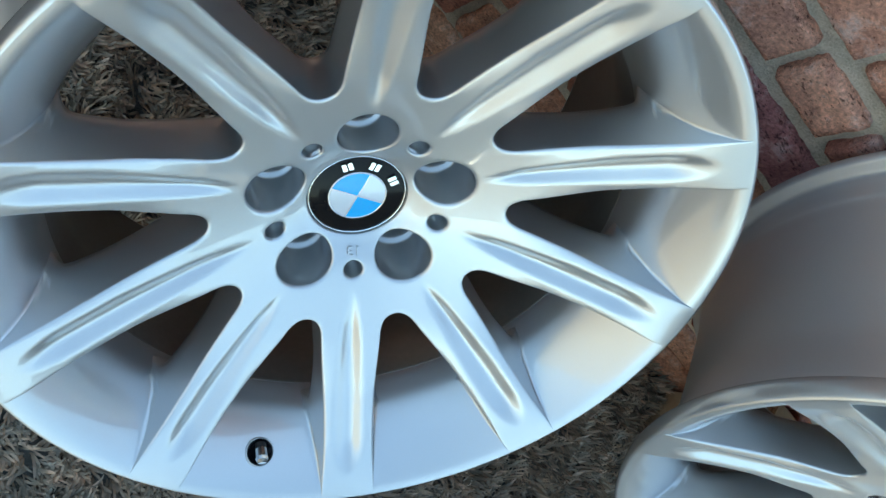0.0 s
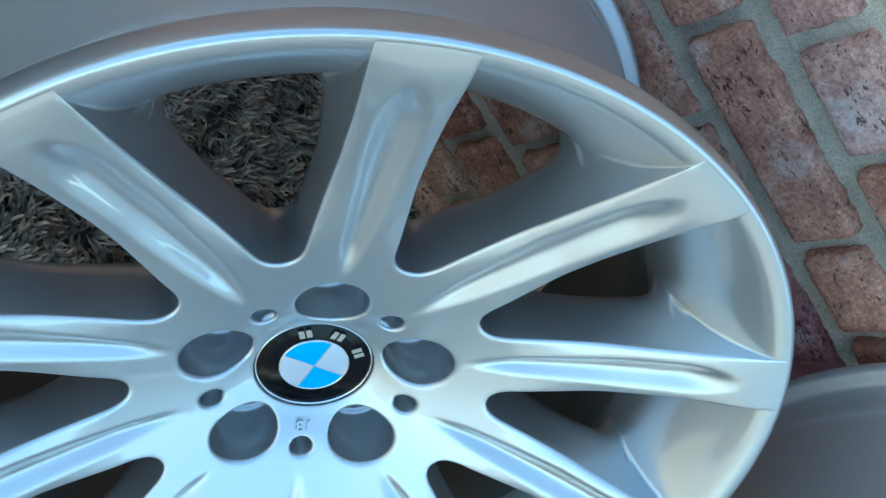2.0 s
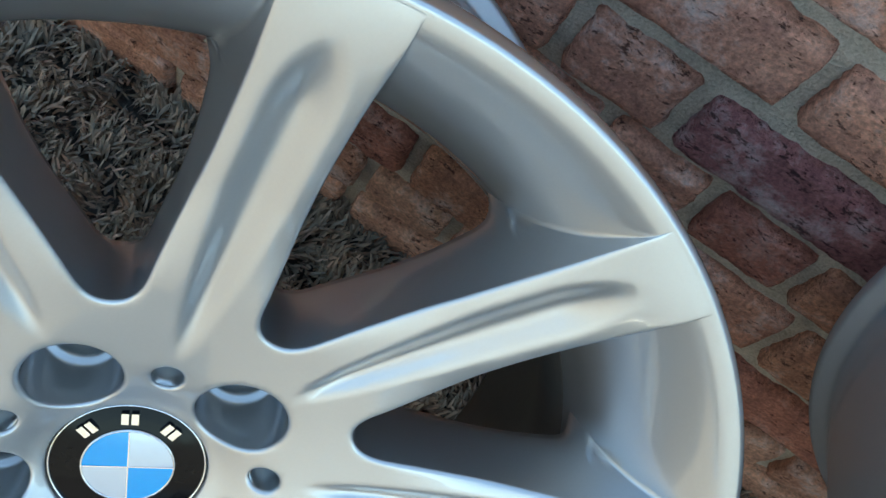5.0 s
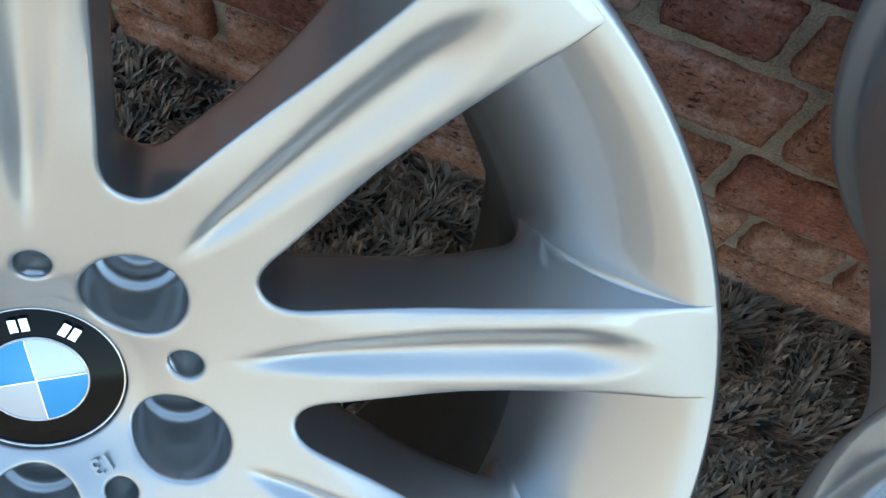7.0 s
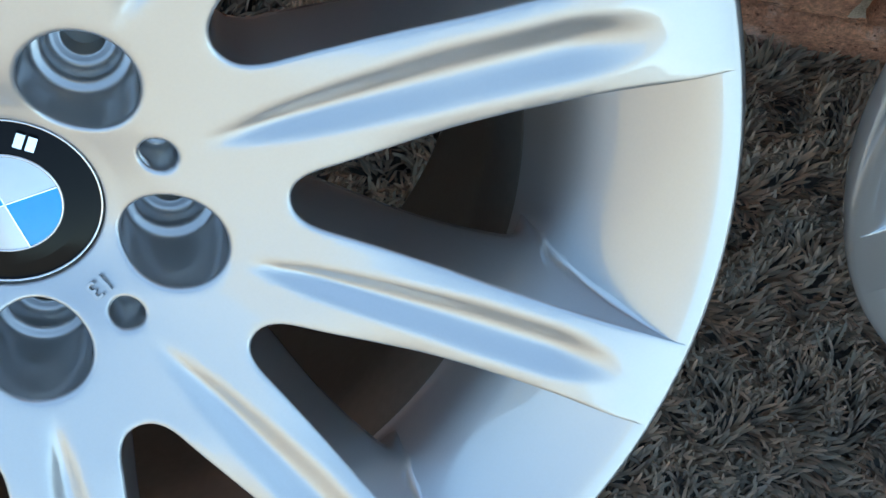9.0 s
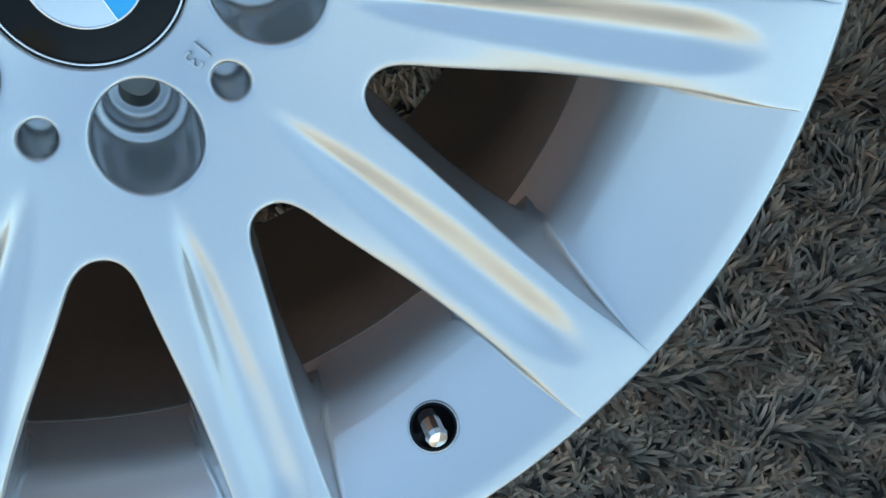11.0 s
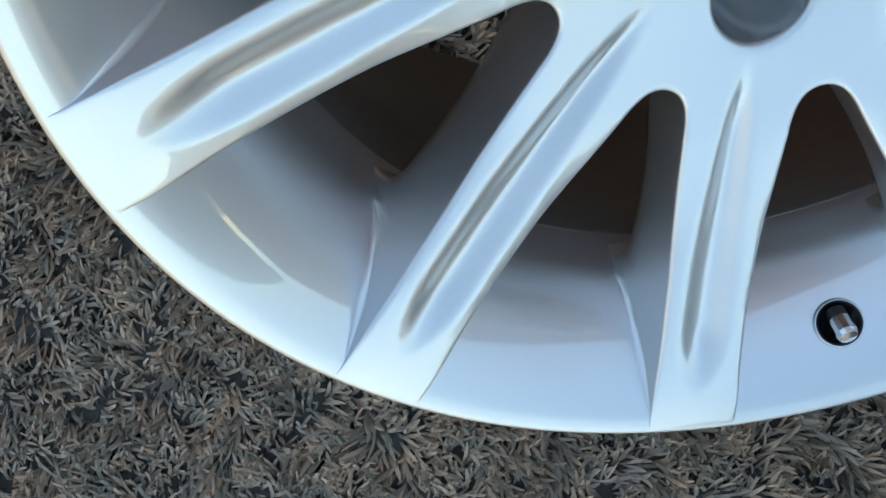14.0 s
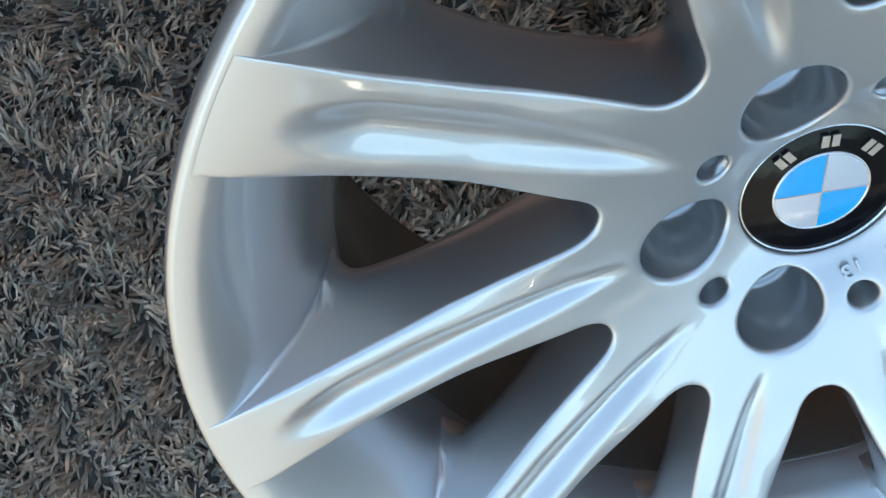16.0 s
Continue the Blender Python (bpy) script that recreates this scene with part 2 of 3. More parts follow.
def rim_height(r):
    """Height of the inside of the rim."""
    return np.interp(r, [p[0] for p in FRONT[:14]], [p[1] for p in FRONT[:14]])


def spoke_outline():
    """One tenth of the outer line, spoke pointing up, from its left end to the next one's, with the way outward from the metal."""
    pts = []
    # half of the opening, in coordinates with its own middle line up: u across, v out
    tip = 0.1010
    s, c = math.sin(radians(18)), math.cos(radians(18))
    out = []
    for i in range(71):
        v_r = R_END - (R_END - 0.1165) * (i / 70) ** 0.9
        flare = 0.0012 * float(ease(v_r, 0.20, 0.2495))
        w = HALF + flare + 0.0032 * (1 - float(ease(v_r, 0.105, 0.185)))
        # a point of the right-hand spoke's left edge
        along = math.sqrt(v_r * v_r - w * w)
        x, y = along * s - w * c, along * c + w * s
        out.append((x, y))
    # round inner end
    x0, y0 = out[-1]
    px, py = s, c
    b = (0.0, tip)
    for i in range(1, 13):
        t = i / 12
        h0, h1 = (x0, y0), (x0 - px * 0.0095, y0 - py * 0.0095)
        h2 = (x0 * 0.52, tip)
        q = [(1 - t) ** 3 * h0[k] + 3 * (1 - t) ** 2 * t * h1[k] + 3 * (1 - t) * t * t * h2[k] + t ** 3 * b[k] for k in (0, 1)]
        out.append(tuple(q))
    right = out
    left = [(-x, y) for x, y in reversed(out[:-1])]
    return right + left


def face_mesh():
    from mathutils.geometry import delaunay_2d_cdt
    window = np.array(spoke_outline())
    arc_a = math.asin((HALF + 0.0012) / R_END)
    loop = []
    for k in range(N_SP):
        a = -math.radians(36 * k + 18)
        m = np.array([[math.cos(a), -math.sin(a)], [math.sin(a), math.cos(a)]])
        # the opening clockwise of spoke k, walked from the next spoke's edge back to this one's
        w = (m @ window[::-1].T).T
        arc = []
        mid = math.pi / 2 - math.radians(36 * k)
        for q in np.linspace(arc_a, -arc_a, 9)[1:-1]:
            arc.append((R_END * math.cos(mid + q), R_END * math.sin(mid + q)))
        loop += arc + [tuple(p) for p in w]
    loop = np.array(loop)
    on_arc = np.hypot(loop[:, 0], loop[:, 1]) > R_END - 1e-4

    def inward(lp, sign):
        t = np.roll(lp, -1, 0) - np.roll(lp, 1, 0)
        t /= np.linalg.norm(t, axis=1)[:, None]
        return sign * np.stack([-t[:, 1], t[:, 0]], 1)

    area = 0.5 * np.sum(loop[:, 0] * np.roll(loop[:, 1], -1) - np.roll(loop[:, 0], -1) * loop[:, 1])
    inn = inward(loop, 1 if area > 0 else -1)
    rings = [0.0, 0.08 * FIL, 0.25 * FIL, 0.55 * FIL, FIL]
    verts, dist, edges = [], [], []

    def add_loop(lp, d, keep=None):
        start = len(verts)
        idx = []
        for i, p in enumerate(lp):
            if keep is None or keep[i]:
                idx.append(len(verts))
                verts.append(tuple(p))
                dist.append(d)
        return idx

    outer = add_loop(loop, 0.0)
    for i in np.nonzero(on_arc)[0]:
        dist[outer[i]] = 1.0
    edges += [(outer[i], outer[(i + 1) % len(outer)]) for i in range(len(outer))]
    r_all = np.hypot(loop[:, 0], loop[:, 1])
    for d in rings[1:]:
        q = loop + inn * d
        add_loop(q, d, (~on_arc) & (r_all < R_END - 0.002))
    holes = [(0.0, 0.0, 0.0346, 72, 0.0010)]
    for k in range(N_SP):
        a = math.pi / 2 - math.radians(36 * k)
        if k % 2 == 0:
            holes.append((0.06 * math.cos(a), 0.06 * math.sin(a), 0.0196, 56, 0.0022))
        else:
            holes.append((0.0594 * math.cos(a), 0.0594 * math.sin(a), 0.0066, 32, 0.0020))
    for hx, hy, hr, n, fil in holes:
        ids = []
        for d in (0.0, 0.1, 0.3, 0.6, 1.0):
            for i in range(n):
                q = 2 * math.pi * i / n
                if d == 0.0:
                    ids.append(len(verts))
                verts.append((hx + (hr + d * fil) * math.cos(q), hy + (hr + d * fil) * math.sin(q)))
                dist.append(-1 - d)          # marks a hole's own rounding
        edges += [(ids[i], ids[(i + 1) % n]) for i in range(n)]
    # inner points, laid along the spokes
    grid = []
    for k in range(N_SP):
        mid = math.pi / 2 - math.radians(36 * k)
        ux, uy = math.cos(mid), math.sin(mid)
        for r in np.linspace(0.118, 0.2480, 60):
            for w in np.linspace(-HALF + FIL + 0.0006, HALF - FIL - 0.0006, 17):
                grid.append((ux * r - uy * w, uy * r + ux * w))
    for r in np.arange(0.038, 0.1165, 0.0022):
        n = int(2 * math.pi * r / 0.0024 / 20) * 20
        for i in range(n):
            q = 2 * math.pi * i / n + math.pi / 2
            grid.append((r * math.cos(q), r * math.sin(q)))
    grid = np.array(grid)
    # keep those that lie well inside
    keep = np.ones(len(grid), bool)
    for hx, hy, hr, n, fil in holes:
        keep &= np.hypot(grid[:, 0] - hx, grid[:, 1] - hy) > hr + fil + 0.0008
    a = np.degrees(np.arctan2(grid[:, 1], grid[:, 0])) - 90
    b = np.radians((a % 36) - 18)
    r = np.hypot(grid[:, 0], grid[:, 1])
    wx, wy = np.abs(r * np.sin(b)), r * np.cos(b)
    half_line = np.array(spoke_outline()[:83])
    near = np.full(len(grid), 9.0)
    for x, y in half_line:
        near = np.minimum(near, np.hypot(wx - x, wy - y))
    edge_x = np.interp(wy, half_line[::-1, 1], half_line[::-1, 0], left=-1)
    inside_window = (wx < edge_x) & (wy > 0.1010)
    keep &= ~inside_window & (near > FIL + 0.0007)
    base = len(verts)
    verts += [tuple(p) for p in grid[keep]]
    dist += [1.0] * int(keep.sum())
    v2, e2, f2, orig, _, _ = delaunay_2d_cdt([Vector(p) for p in verts], edges, [], 0, 1e-7)
    # which output vertex stands for which input vertex
    src = [o[0] if o else 0 for o in orig]
    xy = np.array([(v.x, v.y) for v in v2])
    dd = np.array([dist[i] for i in src])
    z = top_height(xy[:, 0], xy[:, 1])
    for i, d in enumerate(dd):
        if 0 <= d < FIL:
            z[i] -= (FIL - math.sqrt(max(0, FIL * FIL - (FIL - d) ** 2))) * (1 - 0.85 * float(ease(math.hypot(*xy[i]), 0.212, 0.240)))
        elif d < 0:
            hole = min(holes, key=lambda h: abs(math.hypot(xy[i][0] - h[0], xy[i][1] - h[1]) - h[2]))
            q, fil = -1 - d, hole[4]
            z[i] -= fil - math.sqrt(max(0, fil * fil - (fil - q * fil) ** 2))
    # drop the triangles outside the metal
    c = xy[np.array([tuple(f)[:3] for f in f2])].mean(1)
    bad = np.zeros(len(c), bool)
    for hx, hy, hr, n, fil in holes:
        bad |= np.hypot(c[:, 0] - hx, c[:, 1] - hy) < hr * 0.998
    a = np.degrees(np.arctan2(c[:, 1], c[:, 0])) - 90
    b = np.radians((a % 36) - 18)
    r = np.hypot(c[:, 0], c[:, 1])
    wx, wy = np.abs(r * np.sin(b)), r * np.cos(b)
    bad |= (wx < np.interp(wy, half_line[::-1, 1], half_line[::-1, 0], left=-1) - 1e-6) & (wy > 0.1010)
    bad |= r > R_END
    faces = [tuple(f) for f, q in zip(f2, bad) if not q]
    out = [(p[0], p[1], h) for p, h in zip(xy, z)]
    back = {}
    for i, o in enumerate(orig):
        for q in o:
            back[q] = i
    # side walls of the openings, with a little draft, and the backs of the spokes
    rows = 8
    ids = [back[i] for i in outer]
    n = len(ids)
    # the edge is crisp where the spoke runs out into the lip
    first = []
    for i in range(n):
        if math.hypot(*loop[i]) > 0.226:
            first.append(len(out))
            out.append(out[ids[i]])
        else:
            first.append(ids[i])
    wall = [first] + [[] for _ in range(rows)]
    for i in range(n):
        p, top = loop[i], out[ids[i]][2]
        rr = math.hypot(*p)
        zb = float(bottom_height(rr))
        draft = 0.10 + 0.16 * float(ease(rr, 0.14, 0.205))
        if rr < 0.2036:
            steps = [(top * (1 - t) + zb * t, draft * (top - zb) * t - (0.002 * (t - 0.8) / 0.2 if t > 0.8 else 0)) for t in np.linspace(0, 1, rows + 1)[1:]]
        else:
            # down to the rim, and out into it with a small hollow
            way = np.array((p[0] - inn[i][0] * 0.002, p[1] - inn[i][1] * 0.002))
            h = max(0.0, top - float(rim_height(math.hypot(*way))))
            fil = min(0.0034, 0.30 * h)
            steps = [(top - (h - fil) * t, draft * (h - fil) * t) for t in (0.33, 0.66, 1.0)]
            z1, d1 = steps[-1]
            for k in range(1, rows - 2):
                q = math.pi / 2 * k / (rows - 3)
                d = d1 + fil * (1 - math.cos(q))
                floor = float(rim_height(math.hypot(p[0] - inn[i][0] * d, p[1] - inn[i][1] * d)))
                steps.append((floor + 0.00012 + (z1 - top + h) * (1 - math.sin(q)), d))
        for j, (z_at, d) in enumerate(steps):
            wall[j + 1].append(len(out))
            out.append((p[0] - inn[i][0] * d, p[1] - inn[i][1] * d, z_at))
    for j in range(rows):
        for i in range(n):
            i2 = (i + 1) % n
            if not (on_arc[i] and on_arc[i2]):
                faces.append((wall[j][i], wall[j][i2], wall[j + 1][i2], wall[j + 1][i]))
    hub = []
    for i in range(n):
        x, y, h = out[wall[-1][i]]
        r = math.hypot(x, y)
        hub.append(len(out))
        # the back closes along each spoke's middle line
        a0 = math.atan2(y, x)
        k = round((math.pi / 2 - a0) / math.radians(36))
        mid = math.pi / 2 - math.radians(36) * k
        along = max(0.085, r * math.cos(a0 - mid)) if r > 0.108 else 0.085
        if r <= 0.108:
            mid = a0
        out.append((along * math.cos(mid), along * math.sin(mid), float(bottom_height(along)) - 0.002))
    for i in range(n):
        i2 = (i + 1) % n
        if max(math.hypot(*loop[i]), math.hypot(*loop[i2])) < 0.2036:
            faces.append((wall[-1][i], wall[-1][i2], hub[i2], hub[i]))
    me = mesh_of("spoke_face", out, faces, M_SILVER)
    bm = bmesh.new()
    bm.from_mesh(me)
    bmesh.ops.recalc_face_normals(bm, faces=bm.faces)
    up = sum(f.normal.z for f in bm.faces if f.calc_center_median().z > -0.008 and f.normal.z ** 2 > 0.7)
    if up < 0:
        bmesh.ops.reverse_faces(bm, faces=bm.faces)
    bm.to_mesh(me)
    bm.free()
    return me


def barrel_profile(back):
    """The outside of the rim, from behind the lip to the back flange."""
    return rounded([(0.2500, 0.0435), (0.2440, 0.0415), (0.2390, 0.036), (0.2375, 0.028), (0.2345, 0.014), (0.2300, -0.004), (0.2270, -0.022), (0.2270, -0.046), (0.2285, back * 0.37),
                    (0.2320, back * 0.60), (0.2350, back + 0.052), (0.2365, back + 0.040), (0.2385, back + 0.034), (0.2395, back + 0.020), (0.2405, back + 0.013), (0.2470, back + 0.011),
                    (0.2520, back + 0.0095), (0.2535, back + 0.005), (0.2520, back + 0.001), (0.2440, back - 0.001), (0.2320, back), (0.2270, back + 0.006)], 4)


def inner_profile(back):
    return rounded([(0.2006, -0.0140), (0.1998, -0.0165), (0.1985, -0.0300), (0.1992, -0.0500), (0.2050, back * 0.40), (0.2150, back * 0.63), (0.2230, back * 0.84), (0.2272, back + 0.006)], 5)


def disc(name, r, z0, z1, mat, a0=0.0, a1=2 * math.pi, r_in=0.0, steps=48, dome=0.0):
    """A flat ring, disc or sector with thickness; dome lifts the middle."""
    verts, faces = [], []
    full = abs(a1 - a0) > 6.28
    rr = np.linspace(r_in, r, 6)
    cols = steps if full else steps + 1
    for i in range(cols):
        a = a0 + (a1 - a0) * i / steps
        for q in rr:
            verts.append((q * math.cos(a), q * math.sin(a), z1 + dome * (1 - (q / 0.0335) ** 2)))
        verts.append((r * math.cos(a), r * math.sin(a), z0))
    n = len(rr) + 1
    for i in range(steps):
        j = (i + 1) % cols
        for k in range(n - 1):
            faces.append((i * n + k, j * n + k, j * n + k + 1, i * n + k + 1)[::-1])
    return mesh_of(name, verts, faces, mat, False)


def bar_mesh(name, strokes, mat, width, z0, z1):
    """Plain raised strokes, each from point to point."""
    verts, faces = [], []
    for (ax, ay), (bx, by) in strokes:
        d = Vector((bx - ax, by - ay)).normalized()
        o = Vector((-d.y, d.x)) * width / 2
        q = [(ax + o.x, ay + o.y), (ax - o.x, ay - o.y), (bx - o.x, by - o.y), (bx + o.x, by + o.y)]
        s = len(verts)
        verts += [(x, y, z0) for x, y in q] + [(x, y, z1) for x, y in q]
        faces += [(s + 4, s + 5, s + 6, s + 7)] + [(s + i, s + (i + 1) % 4, s + 4 + (i + 1) % 4, s + 4 + i) for i in range(4)]
    return mesh_of(name, verts, faces, mat, False)


FACE = face_mesh()


def well_mesh(name, away, r0, fil, profile, mat, steps):
    """A hole in the dished hub, on the +y side: its mouth follows the slope of the face."""
    verts, faces = [], []
    n = len(profile) + 1
    for i in range(steps):
        a = 2 * math.pi * i / steps
        x, y = r0 * math.cos(a), r0 * math.sin(a)
        verts.append((x, y, float(top_height(np.array([x]), np.array([y + away]))[0]) - fil))
        verts += [(r * math.cos(a), r * math.sin(a), z) for r, z in profile]
    for i in range(steps):
        j = (i + 1) % steps
        for k in range(n - 1):
            faces.append((i * n + k, j * n + k, j * n + k + 1, i * n + k + 1))
    return mesh_of(name, verts, faces, mat)


WELL = well_mesh("bolt_well", 0.06, 0.0196, 0.0022, rounded([(0.0192, -0.012), (0.0186, -0.030), (0.0178, -0.034), (0.0150, -0.0350), (0.0138, -0.037), (0.0128, -0.046), (0.0090, -0.0465), (0.0078, -0.048), (0.0076, -0.062)], 3), M_SILVER, 56)
PIN_HOLE = well_mesh("pin_hole", 0.0594, 0.0066, 0.0020, rounded([(0.0064, -0.004), (0.0061, -0.018), (0.0054, -0.0205), (0.0030, -0.0213), (0.0004, -0.0215)], 2), M_SILVER, 32)
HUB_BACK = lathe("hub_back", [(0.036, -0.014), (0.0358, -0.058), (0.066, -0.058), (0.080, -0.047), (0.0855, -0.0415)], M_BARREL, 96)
PAD_TURN = 68.0        # turn of the badge, degrees


def wheel(name, back=-0.19, label="", group="silver alloy wheels"):
    w = new(name)
    tagged(w, label, "alloy wheel", group)
    part("rim", lathe("rim", rounded(FRONT, 5), M_SILVER, 220), w, "silver painted rim with a rounded lip")
    part("barrel", lathe("barrel", barrel_profile(back), M_OUTER, 220), w, "satin silver outside of the barrel with its back flange")
    part("inner_barrel", lathe("inner_barrel", inner_profile(back), M_BARREL, 160), w, "dark metal inside of the barrel")
    part("spoke_face", FACE, w, "ten fluted silver spokes in one casting")
    part("hub_back", HUB_BACK, w)
    for k in range(N_SP):
        a = math.pi / 2 - math.radians(36 * k)
        if k % 2 == 0:
            part("bolt_well", WELL, w, "", pose(0.06 * math.cos(a), 0.06 * math.sin(a), 0.0, 0, 0, -36 * k))
        else:
            part("pin_hole", PIN_HOLE, w, "", pose(0.0594 * math.cos(a), 0.0594 * math.sin(a), 0.0, 0, 0, -36 * k))
    # centre cap
    part("cap_seat", lathe("cap_seat", rounded([(0.0347, -0.0124), (0.0345, -0.0135), (0.0343, -0.0150), (0.0338, -0.0160), (0.0, -0.0165)], 2), M_SILVER, 96), w)
    badge = part("centre_cap", disc("centre_cap", 0.0330, -0.018, -0.0135, M_BLACK, steps=96, dome=0.0012), w, "round black centre cap with blue and silver quarters")
    part("cap_ring", lathe("cap_ring", rounded([(0.0341, -0.0165), (0.0341, -0.0130), (0.0335, -0.0122), (0.0329, -0.0128), (0.0329, -0.0150)], 3), M_CHROME, 96), badge, "thin bright ring")
    part("inner_ring", lathe("inner_ring", [(0.0202, -0.0135), (0.0202, -0.0119), (0.0194, -0.0119), (0.0194, -0.0135)], M_CHROME, 72), badge, "thin bright ring")
    for i in range(4):
        a = math.radians(PAD_TURN + 90 * i)
        part("quarter", disc("quarter", 0.0194, -0.0140, -0.0130, M_WHITE if i % 2 else M_BLUE, a, a + math.pi / 2, 0.0, 18, 0.0012), badge, "silver enamel quarter" if i % 2 else "blue enamel quarter")
    part("cross", bar_mesh("cross", [((-0.0194 * math.cos(math.radians(PAD_TURN + q)), -0.0194 * math.sin(math.radians(PAD_TURN + q))), (0.0194 * math.cos(math.radians(PAD_TURN + q)), 0.0194 * math.sin(math.radians(PAD_TURN + q)))) for q in (0, 90)], M_CHROME, 0.0005, -0.013, -0.0116), badge, "thin bright cross")
    for q in (41, 0, -41):
        a = math.radians(PAD_TURN + q)
        m = Matrix.Translation((0.0265 * math.cos(a), 0.0265 * math.sin(a), -0.0128)) @ pose(0, 0, 0, 0, 0, math.degrees(a) - 90)
        part("mark", bar_mesh("mark", [((-0.0021, -0.0029), (-0.0021, 0.0029)), ((0.0021, -0.0029), (0.0021, 0.0029))], M_CHROME, 0.0031, 0.0, 0.0012), badge, "plain bright mark", m)
    # number cast into the hub
    cu = bpy.data.curves.new("cast_number", "FONT")
    cu.body, cu.size, cu.extrude, cu.bevel_depth, cu.align_x, cu.align_y = "13", 0.0105, 0.0004, 0.00015, "CENTER", "CENTER"
    cu.materials.append(M_SILVER)
    part("cast_number", cu, w, "small raised cast number 13", pose(0.0, -0.0447, -0.0048, 22, 0, 180))
    # valve
    a = math.radians(-107.67)
    m = Matrix.Translation((0.2226 * math.cos(a), 0.2226 * math.sin(a), 0.0392)) @ pose(0, 0, 0, 0, 0, math.degrees(a) - 90) @ pose(0, 0, 0, 51)
    part("valve_hole", lathe("valve_hole", [(0.0106, 0.0001), (0.0101, 0.0009), (0.0094, 0.0011), (0.0091, 0.0004), (0.0, 0.0003)], M_BLACK, 40), w, "round black valve hole", m)
    part("valve_ring", lathe("valve_ring", rounded([(0.0102, 0.0004), (0.0105, 0.0015), (0.0111, 0.0015), (0.0116, 0.0002)], 3), M_SILVER, 40), w, "thin bright edge of the valve hole", m)
    m = Matrix.Translation((0.2195 * math.cos(a), 0.2195 * math.sin(a), 0.0335))
    stem = part("valve_stem", lathe("valve_stem", rounded([(0.0044, 0.001), (0.0042, 0.005), (0.0038, 0.0065), (0.0036, 0.010)], 3), M_RUBBER, 24), w, "short black rubber valve stem", m)
    part("valve_cap", lathe("valve_cap", [(0.0040, 0.006), (0.0050, 0.0065), (0.0050, 0.014), (0.0042, 0.0165), (0.0, 0.0172)], M_CHROME, 12, smooth=False), stem, "small chrome cap")
    return w


MAIN = Matrix(((0.9498, -0.2250, -0.2174, 0.0), (0.0, 0.6948, -0.7192, 0.0), (0.3129, 0.6831, 0.6600, 0.3420), (0, 0, 0, 1)))
w1 = wheel("alloy_wheel", -0.19, "silver ten-spoke alloy wheel leaning on the brick wall")
w1.matrix_world = MAIN


def axis_pose(lip, az, el, spin):
    """The pose of a wheel from the middle of its lip and the way that its face looks."""
    az, el = radians(az), radians(el)
    z = Vector((math.cos(el) * math.sin(az), -math.cos(el) * math.cos(az), math.sin(el)))
    x = Vector((0, 0, 1)).cross(z).normalized()
    y = z.cross(x)
    m = Matrix((x, y, z)).transposed().to_4x4()
    m.translation = Vector(lip) - 0.063 * z
    return m @ pose(0, 0, 0, 0, 0, spin)


w2 = copy_thing(w1, axis_pose((0.4004, -0.3281, 0.4815), -45.6, 11.9, 10))
tagged(w2, "silver ten-spoke alloy wheel standing upright by the wall")
w3 = copy_thing(w1, pose(0.104, -0.652, 0.072, 180, 0, 25))
tagged(w3, "silver alloy wheel lying face down on the rug")


def timber_block(size, bevel):
    bm = bmesh.new()
    bmesh.ops.create_cube(bm, size=1.0)
    bmesh.ops.scale(bm, vec=size, verts=bm.verts)
    bmesh.ops.bevel(bm, geom=bm.edges[:], offset=bevel, segments=2, affect="EDGES")
    me = bpy.data.meshes.new("timber_block")
    bm.to_mesh(me)
    bm.free()
    me.materials.append(M_WOOD)
    return me


block = new("timber_block", timber_block((0.09, 0.11, 0.198), 0.004))
block.matrix_world = pose(0.635, -0.285, 0.070, 0, 0, -45.6)
tagged(block, "rough timber block under the upright wheel", "block")


# ---- the brick wall ----
WALL_N = Vector((-0.7252, -0.6885, 0.0))
WALL_U = Vector((0.6885, -0.7252, 0.0))
WALL_O = WALL_N * -0.331


def wall_matrix(u, z, out=0.0):
    m = Matrix((WALL_U, -WALL_N, Vector((0, 0, 1)))).transposed().to_4x4()
    m.translation = WALL_O + WALL_U * u + WALL_N * out + Vector((0, 0, z))
    return m


